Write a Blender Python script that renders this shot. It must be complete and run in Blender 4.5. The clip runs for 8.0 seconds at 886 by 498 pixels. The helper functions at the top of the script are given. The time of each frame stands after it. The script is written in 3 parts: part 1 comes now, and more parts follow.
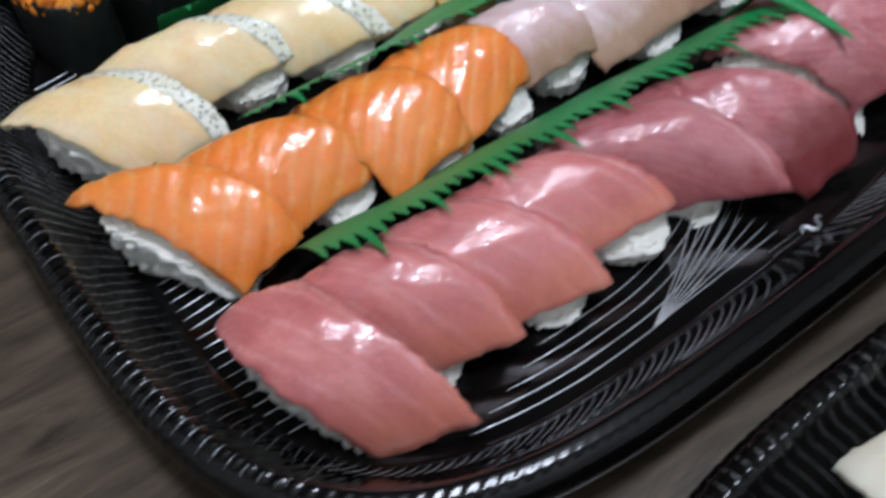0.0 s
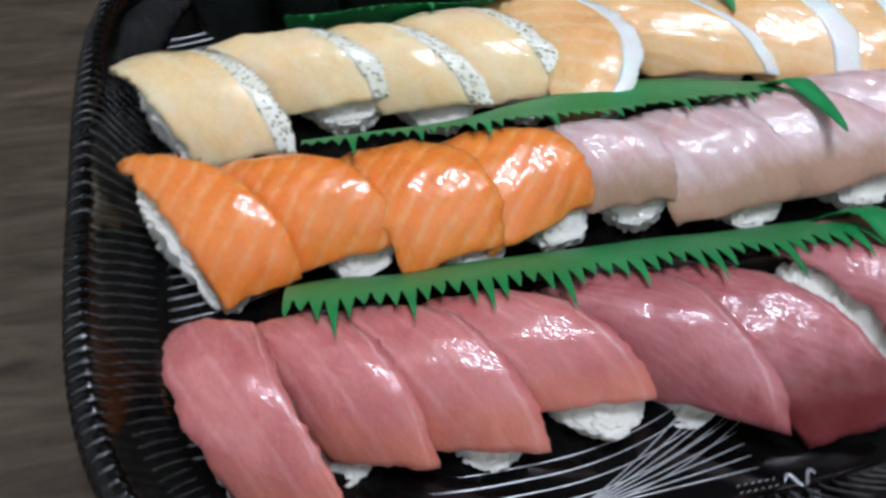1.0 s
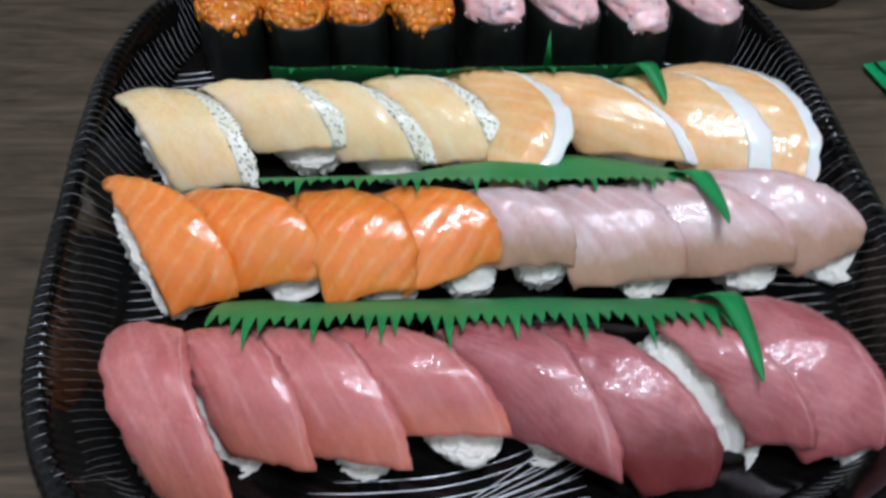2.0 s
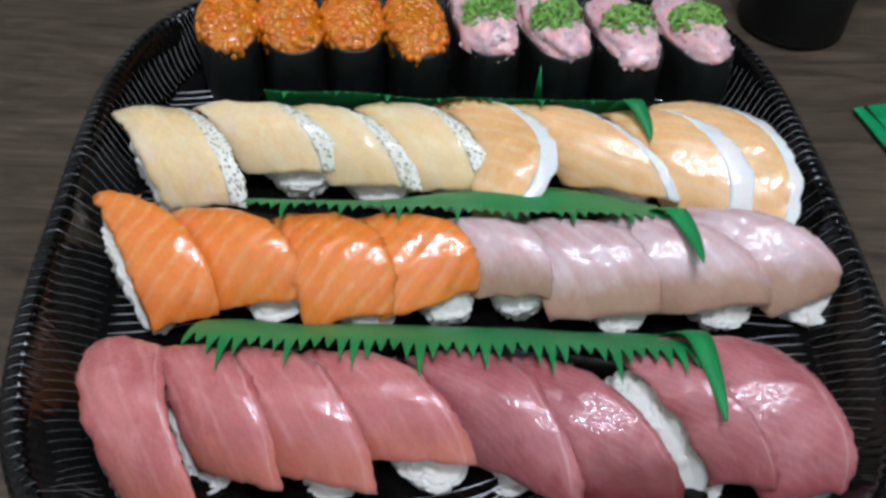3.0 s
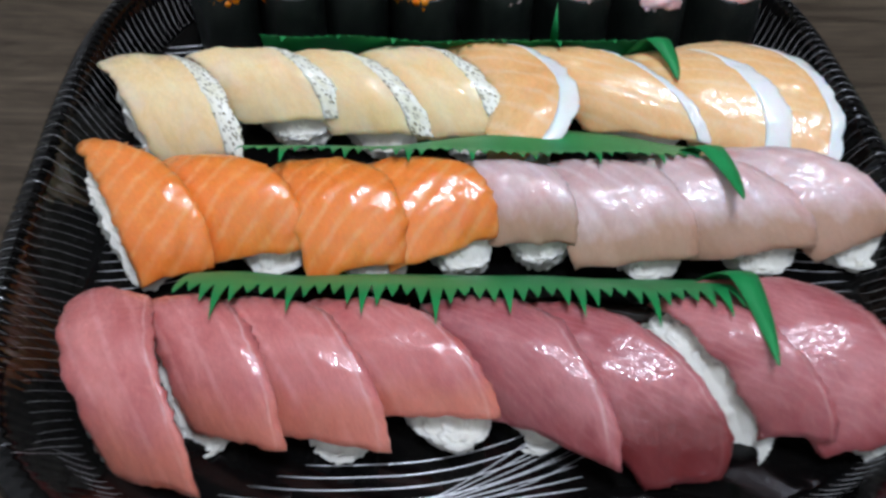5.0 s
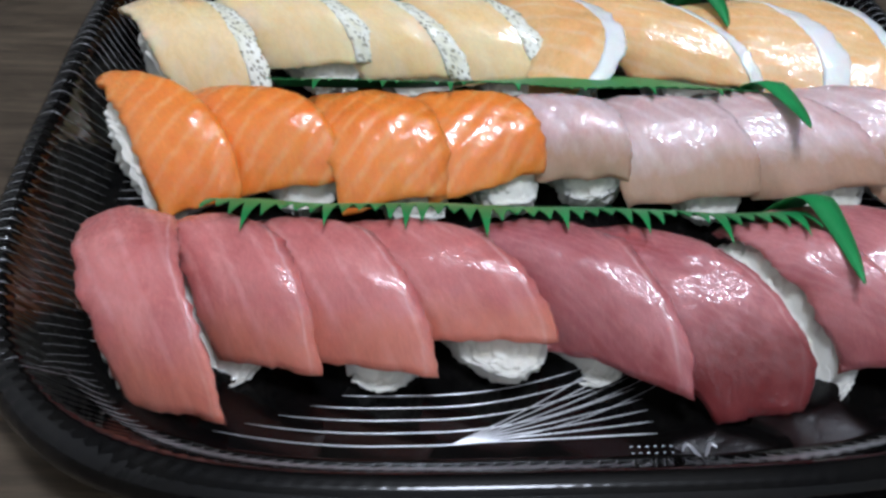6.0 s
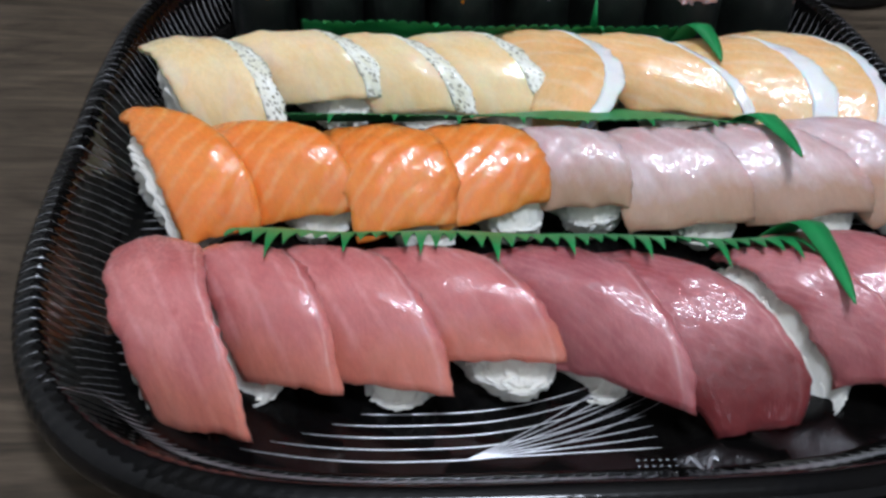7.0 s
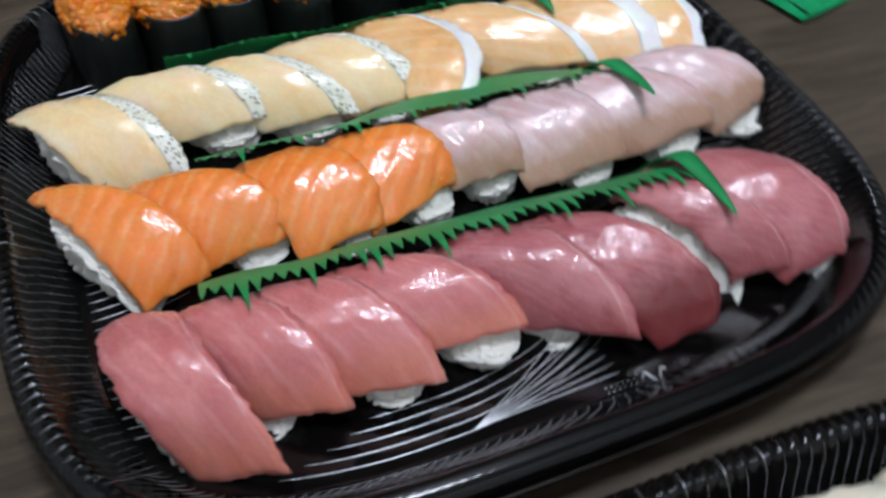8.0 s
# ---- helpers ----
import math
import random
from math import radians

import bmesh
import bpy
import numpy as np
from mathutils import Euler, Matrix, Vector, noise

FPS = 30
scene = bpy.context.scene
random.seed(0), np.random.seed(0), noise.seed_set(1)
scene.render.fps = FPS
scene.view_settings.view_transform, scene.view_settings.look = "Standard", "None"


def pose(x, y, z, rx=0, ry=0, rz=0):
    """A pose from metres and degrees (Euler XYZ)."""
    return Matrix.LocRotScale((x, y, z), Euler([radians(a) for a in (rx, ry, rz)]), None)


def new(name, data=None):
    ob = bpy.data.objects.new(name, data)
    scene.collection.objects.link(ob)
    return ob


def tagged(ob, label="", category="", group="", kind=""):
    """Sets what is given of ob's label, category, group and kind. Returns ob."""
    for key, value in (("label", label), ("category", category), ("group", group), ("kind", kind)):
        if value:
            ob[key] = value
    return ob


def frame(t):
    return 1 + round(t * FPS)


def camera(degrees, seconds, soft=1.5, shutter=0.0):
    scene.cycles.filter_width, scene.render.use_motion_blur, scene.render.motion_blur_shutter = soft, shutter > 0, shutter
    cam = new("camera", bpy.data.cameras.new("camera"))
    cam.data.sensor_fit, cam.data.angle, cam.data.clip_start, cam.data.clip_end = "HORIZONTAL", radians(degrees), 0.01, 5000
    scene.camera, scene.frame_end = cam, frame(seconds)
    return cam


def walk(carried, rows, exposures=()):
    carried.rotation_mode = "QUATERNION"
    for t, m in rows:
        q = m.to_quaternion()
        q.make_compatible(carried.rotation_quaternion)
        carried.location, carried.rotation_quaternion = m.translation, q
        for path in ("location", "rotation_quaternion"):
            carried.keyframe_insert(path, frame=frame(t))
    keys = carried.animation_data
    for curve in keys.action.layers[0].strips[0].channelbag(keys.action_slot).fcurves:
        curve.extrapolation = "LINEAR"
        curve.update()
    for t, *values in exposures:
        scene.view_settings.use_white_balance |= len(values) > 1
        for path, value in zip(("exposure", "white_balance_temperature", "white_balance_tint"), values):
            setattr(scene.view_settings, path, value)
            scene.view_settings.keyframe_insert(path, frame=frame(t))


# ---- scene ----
cam = camera(49.05, 8.0, soft=2.8, shutter=0.6)
PATH = [
    (0.0, -0.1307, -0.2331, 0.2291, 40.48, 5.31, -33.47),
    (0.5, -0.0963, -0.2490, 0.2315, 43.72, 4.54, -25.67),
    (1.0, -0.0600, -0.2282, 0.2430, 40.57, 0.75, -8.93),
    (1.5, -0.0332, -0.2495, 0.2611, 39.42, 0.96, -3.81),
    (1.7, -0.0240, -0.2578, 0.2723, 40.96, -0.12, -3.01),
    (2.8, 0.0017, -0.2576, 0.2848, 43.03, -0.95, 1.25),
    (3.0, 0.0006, -0.2589, 0.2870, 43.16, -1.49, 1.01),
    (3.5, -0.0034, -0.2441, 0.3082, 40.60, -2.47, 0.83),
    (4.0, -0.0095, -0.2270, 0.3065, 39.40, -2.64, 0.71),
    (4.5, -0.0052, -0.2401, 0.3029, 40.38, -2.42, 0.13),
    (5.0, -0.0032, -0.2559, 0.2492, 44.03, -0.75, 0.35),
    (5.2, -0.0065, -0.2603, 0.2277, 47.62, -0.60, 0.21),
    (6.3, -0.0176, -0.2744, 0.2018, 48.74, -1.43, 0.61),
    (6.5, -0.0150, -0.2784, 0.2076, 49.72, -0.97, 0.26),
    (7.0, -0.0225, -0.2811, 0.2106, 50.00, -1.22, -0.02),
    (7.5, -0.0407, -0.2838, 0.2197, 49.62, -2.26, -6.73),
    (8.0, -0.0716, -0.2784, 0.2575, 44.15, 0.99, -19.20),
]
walk(cam, [(t, pose(x, y, z, rx, ry, rz)) for t, x, y, z, rx, ry, rz in PATH])

# ---- light ----
world = bpy.data.worlds.new("room_air")
scene.world = world
world.use_nodes = True
world.node_tree.nodes["Background"].inputs[0].default_value = (0.8, 0.9, 1.0, 1)
world.node_tree.nodes["Background"].inputs[1].default_value = 0.02
scene.view_settings.exposure = 0.0
LAMP_AT = (0.11, -0.26, 1.44)
lamp_data = bpy.data.lights.new("ceiling_lamp_light", "POINT")
lamp_data.shadow_soft_size, lamp_data.energy, lamp_data.color = 0.17, 44.0, (0.86, 0.96, 1.17)
new("ceiling_lamp_light", lamp_data).matrix_world = pose(*LAMP_AT)

CM = 0.01


# ---- materials ----
def nodes_of(name, rough=0.5, metal=0.0, base=(0.5, 0.5, 0.5), coat=0.0, sss=0.0, ior=1.45):
    m = bpy.data.materials.new(name)
    m.use_nodes = True
    t = m.node_tree
    b = t.nodes["Principled BSDF"]
    b.inputs["Base Color"].default_value = (*base, 1)
    b.inputs["Roughness"].default_value = rough
    b.inputs["Metallic"].default_value = metal
    b.inputs["IOR"].default_value = ior
    b.inputs["Coat Weight"].default_value = coat
    b.inputs["Coat Roughness"].default_value = 0.12
    if sss:
        b.inputs["Subsurface Weight"].default_value = sss
        b.inputs["Subsurface Radius"].default_value = (1.0, 0.45, 0.3)
        b.inputs["Subsurface Scale"].default_value = 0.003
    return m, t, b


def node(t, kind, **values):
    n = t.nodes.new(kind)
    for key, value in values.items():
        n.inputs[key.replace("_", " ")].default_value = value
    return n


def ramp(t, source, stops):
    n = t.nodes.new("ShaderNodeValToRGB")
    while len(n.color_ramp.elements) < len(stops):
        n.color_ramp.elements.new(0.5)
    for e, (at, colour) in zip(n.color_ramp.elements, stops):
        e.position, e.color = at, (*colour, 1)
    t.links.new(source, n.inputs[0])
    return n.outputs[0]


def blend(t, factor, a, b, kind="MIX"):
    n = t.nodes.new("ShaderNodeMix")
    n.data_type, n.blend_type = "RGBA", kind
    for socket, value in ((n.inputs[0], factor), (n.inputs[6], a), (n.inputs[7], b)):
        if isinstance(value, (int, float)):
            socket.default_value = value
        elif isinstance(value, tuple):
            socket.default_value = (*value, 1)
        else:
            t.links.new(value, socket)
    return n.outputs[2]


def relief(t, b, source, strength, distance):
    n = node(t, "ShaderNodeBump", Strength=strength, Distance=distance)
    t.links.new(source, n.inputs["Height"])
    t.links.new(n.outputs[0], b.inputs["Normal"])
    return n


def coords(t, kind="Object", scale=(1, 1, 1), turn=(0, 0, 0), shuffled=True):
    c = t.nodes.new("ShaderNodeTexCoord")
    m = t.nodes.new("ShaderNodeMapping")
    m.inputs["Scale"].default_value = scale
    m.inputs["Rotation"].default_value = turn
    t.links.new(c.outputs[kind], m.inputs["Vector"])
    if shuffled:
        o = t.nodes.new("ShaderNodeObjectInfo")
        mul = t.nodes.new("ShaderNodeMath")
        mul.operation = "MULTIPLY"
        mul.inputs[1].default_value = 37.0
        t.links.new(o.outputs["Random"], mul.inputs[0])
        t.links.new(mul.outputs[0], m.inputs["Location"])
    return m.outputs[0]


def grain(t, vector, scale, detail=3.0, rough=0.6, distortion=0.0):
    n = node(t, "ShaderNodeTexNoise", Scale=scale, Detail=detail, Roughness=rough, Distortion=distortion)
    t.links.new(vector, n.inputs["Vector"])
    return n.outputs[0]


def grain_colour(t, vector, scale):
    n = node(t, "ShaderNodeTexNoise", Scale=scale, Detail=2.0)
    t.links.new(vector, n.inputs["Vector"])
    return n.outputs[1]


def fish(name, dark, light, line, line_gap, line_share, line_turn, rough=0.22, coat=1.0, wobble=2.2, bump=0.4, shown=0.5, front=None, glint=0.30, seam=0.0, ridge=0.0, blotch=None, cell=6.0):
    """Flesh with sinew lines; the maps are laid along each slice in centimetres."""
    m, t, b = nodes_of(name, rough, coat=coat, sss=0.5)
    uv = coords(t, "UV")
    mottled = ramp(t, grain(t, uv, 0.55, 6, 0.68, 0.5), [(0.30, dark), (0.70, light)])
    if blotch:
        patch = ramp(t, grain(t, coords(t, "UV", (1, 1.7, 1), (0, 0, line_turn)), 0.42, 4, 0.6, 0.8), [(0.50, (0, 0, 0)), (0.66, (blotch[1],) * 3)])
        mottled = blend(t, patch, mottled, blotch[0])
    w = node(t, "ShaderNodeTexWave", Scale=0.314 / line_gap, Distortion=wobble, Detail=2.0, Detail_Scale=0.6)
    w.wave_profile = "SIN"
    t.links.new(coords(t, "UV", (1, 1, 1), (0, 0, line_turn)), w.inputs["Vector"])
    lines = ramp(t, w.outputs[1], [(1 - line_share, (0, 0, 0)), (1.0, (shown,) * 3)])
    broken = ramp(t, grain(t, uv, 1.3, 2), [(0.3, (0.15, 0.15, 0.15)), (0.62, (1, 1, 1))])
    mask = blend(t, 1.0, lines, broken, "MULTIPLY")
    colour = blend(t, mask, mottled, line)
    fibres = grain(t, coords(t, "UV", (6, 30, 1), (0, 0, line_turn)), 1.0, 3, 0.7)
    colour = blend(t, 0.22, colour, ramp(t, fibres, [(0.3, dark), (0.7, (1, 0.9, 0.85))]), "OVERLAY")
    if seam:
        span = t.nodes.new("ShaderNodeUVMap")
        span.uv_map = "Span"
        split = t.nodes.new("ShaderNodeSeparateXYZ")
        t.links.new(span.outputs[0], split.inputs[0])
        wander = t.nodes.new("ShaderNodeMath")
        wander.operation = "MULTIPLY_ADD"
        wander.inputs[1].default_value = 0.10
        t.links.new(grain(t, uv, 0.9, 2), wander.inputs[0])
        t.links.new(split.outputs[1], wander.inputs[2])
        thread = ramp(t, wander.outputs[0], [(0.86, (0, 0, 0)), (0.905, (seam,) * 3), (0.95, (0, 0, 0))])
        colour = blend(t, blend(t, 1.0, thread, broken, "MULTIPLY"), colour, (0.86, 0.66, 0.62))
    if front:
        span = t.nodes.new("ShaderNodeUVMap")
        span.uv_map = "Span"
        split = t.nodes.new("ShaderNodeSeparateXYZ")
        t.links.new(span.outputs[0], split.inputs[0])
        ragged = t.nodes.new("ShaderNodeMath")
        ragged.operation = "MULTIPLY_ADD"
        ragged.inputs[1].default_value = 0.35
        t.links.new(grain(t, uv, 0.8, 3), ragged.inputs[0])
        t.links.new(split.outputs[0], ragged.inputs[2])
        near = t.nodes.new("ShaderNodeMapRange")
        for k, value in ((1, front[2]), (2, front[2] + 0.16), (3, 0.0), (4, front[1])):
            near.inputs[k].default_value = value
        t.links.new(ragged.outputs[0], near.inputs[0])
        colour = blend(t, near.outputs[0], colour, front[0])
    t.links.new(colour, b.inputs["Base Color"])
    fine = grain(t, coords(t, "UV", (14, 22, 1), (0, 0, line_turn)), 1.0, 4, 0.7)
    height = blend(t, 0.35, fine, lines)
    flesh = relief(t, b, height, bump * 0.5, 0.0014)
    wet = node(t, "ShaderNodeBump", Strength=glint, Distance=0.0016)
    flow = coords(t, "UV", (1, 1.5, 1), (0, 0, line_turn))
    cells = node(t, "ShaderNodeTexVoronoi", Scale=cell, Randomness=1.0)
    t.links.new(blend(t, 0.10, flow, grain_colour(t, flow, 3.0)), cells.inputs["Vector"])
    domes = t.nodes.new("ShaderNodeMath")
    domes.operation = "POWER"
    domes.inputs[1].default_value = 2.0
    t.links.new(cells.outputs["Distance"], domes.inputs[0])
    wet.invert = True
    t.links.new(domes.outputs[0], wet.inputs["Height"])
    if ridge:
        swell = node(t, "ShaderNodeBump", Strength=ridge, Distance=0.0022)
        swell.invert = True
        t.links.new(w.outputs[1], swell.inputs["Height"])
        t.links.new(swell.outputs[0], flesh.inputs["Normal"])
        t.links.new(swell.outputs[0], wet.inputs["Normal"])
    t.links.new(wet.outputs[0], b.inputs["Coat Normal"])
    b.inputs["Coat Roughness"].default_value = 0.13
    b.inputs["Coat IOR"].default_value = 1.75
    specks = grain(t, coords(t, "UV", (1, 1.5, 1), (0, 0, line_turn)), 4.5, 4, 0.7, 0.8)
    t.links.new(ramp(t, specks, [(0.40, (0.12 * coat,) * 3), (0.57, (coat,) * 3)]), b.inputs["Coat Weight"])
    gloss = ramp(t, grain(t, uv, 4.0, 3), [(0.3, (rough + 0.1,) * 3), (0.7, (rough + 0.3,) * 3)])
    t.links.new(gloss, b.inputs["Roughness"])
    return m


TUNA = fish("lean_tuna", (0.45, 0.118, 0.113), (0.60, 0.22, 0.208), (0.74, 0.36, 0.34), 1.1, 0.16, 1.35, bump=0.35, shown=0.45, wobble=3.5, front=((0.70, 0.23, 0.12), 0.5, 0.94), seam=0.45, blotch=((0.68, 0.28, 0.26), 0.6), glint=0.15)
TORO = fish("streaked_tuna", (0.36, 0.095, 0.105), (0.53, 0.215, 0.220), (0.66, 0.34, 0.35), 0.34, 0.5, 0.6, wobble=9.0, bump=0.35, shown=0.18, seam=0.45, glint=0.17, front=((0.30, 0.05, 0.05), 0.4, 0.96), blotch=((0.30, 0.05, 0.055), 0.6))
TORO_RED = fish("dark_ended_tuna", (0.36, 0.095, 0.105), (0.53, 0.215, 0.220), (0.66, 0.34, 0.35), 0.34, 0.5, 0.6, wobble=9.0, bump=0.35, shown=0.18, seam=0.45, glint=0.17, front=((0.17, 0.014, 0.014), 0.85, 0.84), blotch=((0.30, 0.05, 0.055), 0.6))
SALMON = fish("salmon", (0.84, 0.205, 0.028), (0.93, 0.29, 0.05), (0.95, 0.50, 0.24), 0.56, 0.36, -0.67, rough=0.16, wobble=4.2, bump=0.25, shown=0.42, ridge=0.12, glint=0.15, cell=4.2)
PALE = fish("pale_pink_fish", (0.57, 0.375, 0.37), (0.70, 0.54, 0.535), (0.80, 0.66, 0.67), 0.8, 0.4, 1.2, rough=0.22, bump=0.35, shown=0.5, wobble=4.0, front=((0.46, 0.26, 0.15), 0.85, 0.88), glint=0.17, ridge=0.06, blotch=((0.58, 0.31, 0.28), 0.5), cell=5.5)
PEACH = fish("peach_white_fish", (0.91, 0.57, 0.26), (0.95, 0.73, 0.45), (0.95, 0.84, 0.64), 1.5, 0.3, 1.4, rough=0.2, bump=0.18, shown=0.3, glint=0.11, blotch=((0.94, 0.68, 0.52), 0.5), cell=3.5)
BELLY = fish("salmon_belly", (0.88, 0.43, 0.17), (0.92, 0.59, 0.32), (0.95, 0.78, 0.58), 0.8, 0.32, 0.35, rough=0.16, bump=0.22, shown=0.3, wobble=4.0, glint=0.15, ridge=0.05, cell=4.5)


def speckled_skin():
    m, t, b = nodes_of("speckled_fish_skin", 0.38, coat=0.3)
    uv = coords(t, "UV")
    base = ramp(t, grain(t, uv, 1.6, 4), [(0.28, (0.76, 0.72, 0.50)), (0.60, (0.94, 0.92, 0.82))])
    v = node(t, "ShaderNodeTexVoronoi", Scale=6.6, Randomness=1.0)
    t.links.new(blend(t, 0.12, uv, grain_colour(t, uv, 3.0)), v.inputs["Vector"])
    dots = ramp(t, v.outputs["Distance"], [(0.20, (1, 1, 1)), (0.48, (0, 0, 0))])
    patchy = ramp(t, grain(t, uv, 1.1, 2), [(0.30, (0.4, 0.4, 0.4)), (0.5, (1, 1, 1))])
    t.links.new(blend(t, blend(t, 1.0, dots, patchy, "MULTIPLY"), base, (0.22, 0.19, 0.085)), b.inputs["Base Color"])
    relief(t, b, grain(t, uv, 7, 4), 0.5, 0.001)
    return m


def plain(name, dark, light, scale, rough, bump=0.1, dist=0.001, metal=0.0, coat=0.0, sss=0.0, kind="Object"):
    m, t, b = nodes_of(name, rough, metal, coat=coat, sss=sss)
    v = coords(t, kind)
    n = grain(t, v, scale, 5, 0.65)
    t.links.new(ramp(t, n, [(0.3, dark), (0.7, light)]), b.inputs["Base Color"])
    if bump:
        relief(t, b, grain(t, v, scale * 4, 4), bump, dist)
    return m


SKIN = speckled_skin()
FAT = plain("white_belly_fat", (0.92, 0.87, 0.82), (0.96, 0.94, 0.92), 90, 0.25, 0.35, coat=0.6, sss=0.5)


def rice_material():
    m, t, b = nodes_of("vinegared_rice", 0.7)
    b.inputs["Specular IOR Level"].default_value = 0.25
    b.inputs["Subsurface Weight"].default_value = 0.3
    b.inputs["Subsurface Radius"].default_value = (1.0, 0.93, 0.8)
    b.inputs["Subsurface Scale"].default_value = 0.0014
    v = coords(t, "Object")
    t.links.new(ramp(t, grain(t, v, 120, 4), [(0.3, (0.70, 0.68, 0.60)), (0.7, (0.79, 0.775, 0.71))]), b.inputs["Base Color"])
    relief(t, b, grain(t, v, 500, 3), 0.06, 0.0006)
    return m


RICE = rice_material()
NORI = plain("nori_seaweed", (0.004, 0.006, 0.005), (0.012, 0.015, 0.012), 160, 0.42, 0.5, 0.0008)
MINCE = plain("minced_tuna", (0.86, 0.40, 0.41), (0.94, 0.64, 0.63), 260, 0.25, 0.3, 0.001, coat=0.3, sss=0.6)
ONION = plain("spring_onion", (0.06, 0.24, 0.018), (0.32, 0.55, 0.13), 220, 0.28, 0.2, coat=0.4, sss=0.3)
BLACK = plain("black_glossy_plastic", (0.0015, 0.0015, 0.0018), (0.004, 0.0035, 0.003), 45, 0.09, 0.03, 0.0003)
BLACK.node_tree.nodes["Principled BSDF"].inputs["Specular IOR Level"].default_value = 0.36
# silver stands in for lamp glints on ridges of the black plastic
GLINT_SILVER = plain("silvered_glint", (0.30, 0.30, 0.31), (0.55, 0.55, 0.56), 90, 0.32, 0.0, metal=0.7)
LACQUER = plain("black_matt_bowl", (0.0015, 0.0015, 0.0015), (0.003, 0.003, 0.003), 30, 0.5, 0.05)
WHITE = plain("grey_beige_paint", (0.40, 0.39, 0.37), (0.50, 0.49, 0.46), 6, 0.7, 0.05)
# for unseen walls: pale to bounce light, dark to keep tray reflections low
BRIGHT = plain("white_wall_paint", (0.72, 0.71, 0.68), (0.80, 0.79, 0.76), 6, 0.7, 0.05)
DARKWALL = plain("dark_unseen_wall", (0.025, 0.02, 0.016), (0.05, 0.04, 0.03), 5, 0.6, 0.05)
SQUID = plain("cream_squid", (0.74, 0.66, 0.46), (0.84, 0.80, 0.68), 50, 0.3, 0.1, coat=0.3, sss=0.3)


def roe_material():
    m, t, b = nodes_of("orange_roe", 0.10, coat=0.8, sss=0.5, ior=1.4)
    b.inputs["Coat IOR"].default_value = 1.65
    b.inputs["Subsurface Scale"].default_value = 0.002
    isl = t.nodes.new("ShaderNodeNewGeometry")
    t.links.new(ramp(t, isl.outputs["Random Per Island"], [(0.0, (0.76, 0.165, 0.003)), (0.6, (0.82, 0.21, 0.005)), (1.0, (0.86, 0.27, 0.01))]), b.inputs["Base Color"])
    return m


ROE = roe_material()


def leaf_material():
    m, t, b = nodes_of("green_plastic_leaf", 0.45)
    b.inputs["Specular IOR Level"].default_value = 0.3
    v = coords(t, "Object")
    t.links.new(ramp(t, grain(t, v, 35, 3), [(0.3, (0.010, 0.22, 0.058)), (0.7, (0.020, 0.31, 0.088))]), b.inputs["Base Color"])
    b.inputs["Transmission Weight"].default_value = 0.12
    relief(t, b, grain(t, coords(t, "Object", (900, 60, 60)), 1.0, 2), 0.12, 0.0006)
    return m


LEAF = leaf_material()


def wood_material(name, dark, light):
    m, t, b = nodes_of(name, 0.34)
    v = coords(t, "Object", (3, 17, 3), shuffled=False)
    bands = grain(t, v, 3.0, 7, 0.66, 2.6)
    fine = grain(t, coords(t, "Object", (12, 320, 12), shuffled=False), 1.0, 4, 0.7)
    c = ramp(t, bands, [(0.28, dark), (0.5, tuple((a + d) / 2 for a, d in zip(dark, light))), (0.72, light)])
    c = blend(t, 0.42, c, ramp(t, fine, [(0.35, (0.25, 0.25, 0.25)), (0.65, (0.75, 0.75, 0.75))]), "OVERLAY")
    t.links.new(c, b.inputs["Base Color"])
    relief(t, b, fine, 0.25, 0.0005)
    return m


TABLE = wood_material("dark_wood_laminate", (0.026, 0.019, 0.013), (0.125, 0.094, 0.064))
FLOOR = wood_material("brown_floorboard", (0.10, 0.06, 0.035), (0.22, 0.14, 0.08))
PACKET = plain("green_foil", (0.0, 0.22, 0.07), (0.01, 0.36, 0.12), 120, 0.25, 0.3, 0.001, coat=0.4)
RED = plain("red_print", (0.45, 0.03, 0.02), (0.55, 0.05, 0.03), 40, 0.35, 0.0)
PAPER = plain("white_print", (0.7, 0.7, 0.68), (0.8, 0.8, 0.78), 40, 0.35, 0.0)
INK = plain("black_print", (0.008, 0.008, 0.008), (0.014, 0.014, 0.014), 40, 0.35, 0.0)
GLOW, _t, _b = nodes_of("lamp_diffuser", 0.5, base=(0.9, 0.9, 0.9))
_b.inputs["Emission Color"].default_value = (0.95, 0.98, 1.0, 1)
_b.inputs["Emission Strength"].default_value = 4.0


# ---- mesh helpers ----
def mesh_from(name, verts, faces, material, uvs=None, smooth=True, span=None):
    me = bpy.data.meshes.new(name)
    me.from_pydata([tuple(v) for v in verts], [], [tuple(int(i) for i in f) for f in faces])
    me.materials.append(material)
    me.polygons.foreach_set("use_smooth", [smooth] * len(me.polygons))
    for layer_name, some in (("UVMap", uvs), ("Span", span)):
        if some is None:
            continue
        layer = me.uv_layers.new(name=layer_name)
        at = np.zeros(len(me.loops), dtype=np.int32)
        me.loops.foreach_get("vertex_index", at)
        layer.data.foreach_set("uv", np.asarray(some, dtype=np.float32)[at].ravel())
    me.update()
    return me


def part(name, mesh, parent, label="", place=(0, 0, 0), kind=""):
    ob = new(name, mesh)
    ob.parent = parent
    ob.location = place
    return tagged(ob, label, kind=kind)


def thing(name, label, category, group="", at=(0, 0, 0), kind=""):
    ob = new(name)
    ob.empty_display_size = 0.01
    ob.location = at
    return tagged(ob, label, category, group, kind)


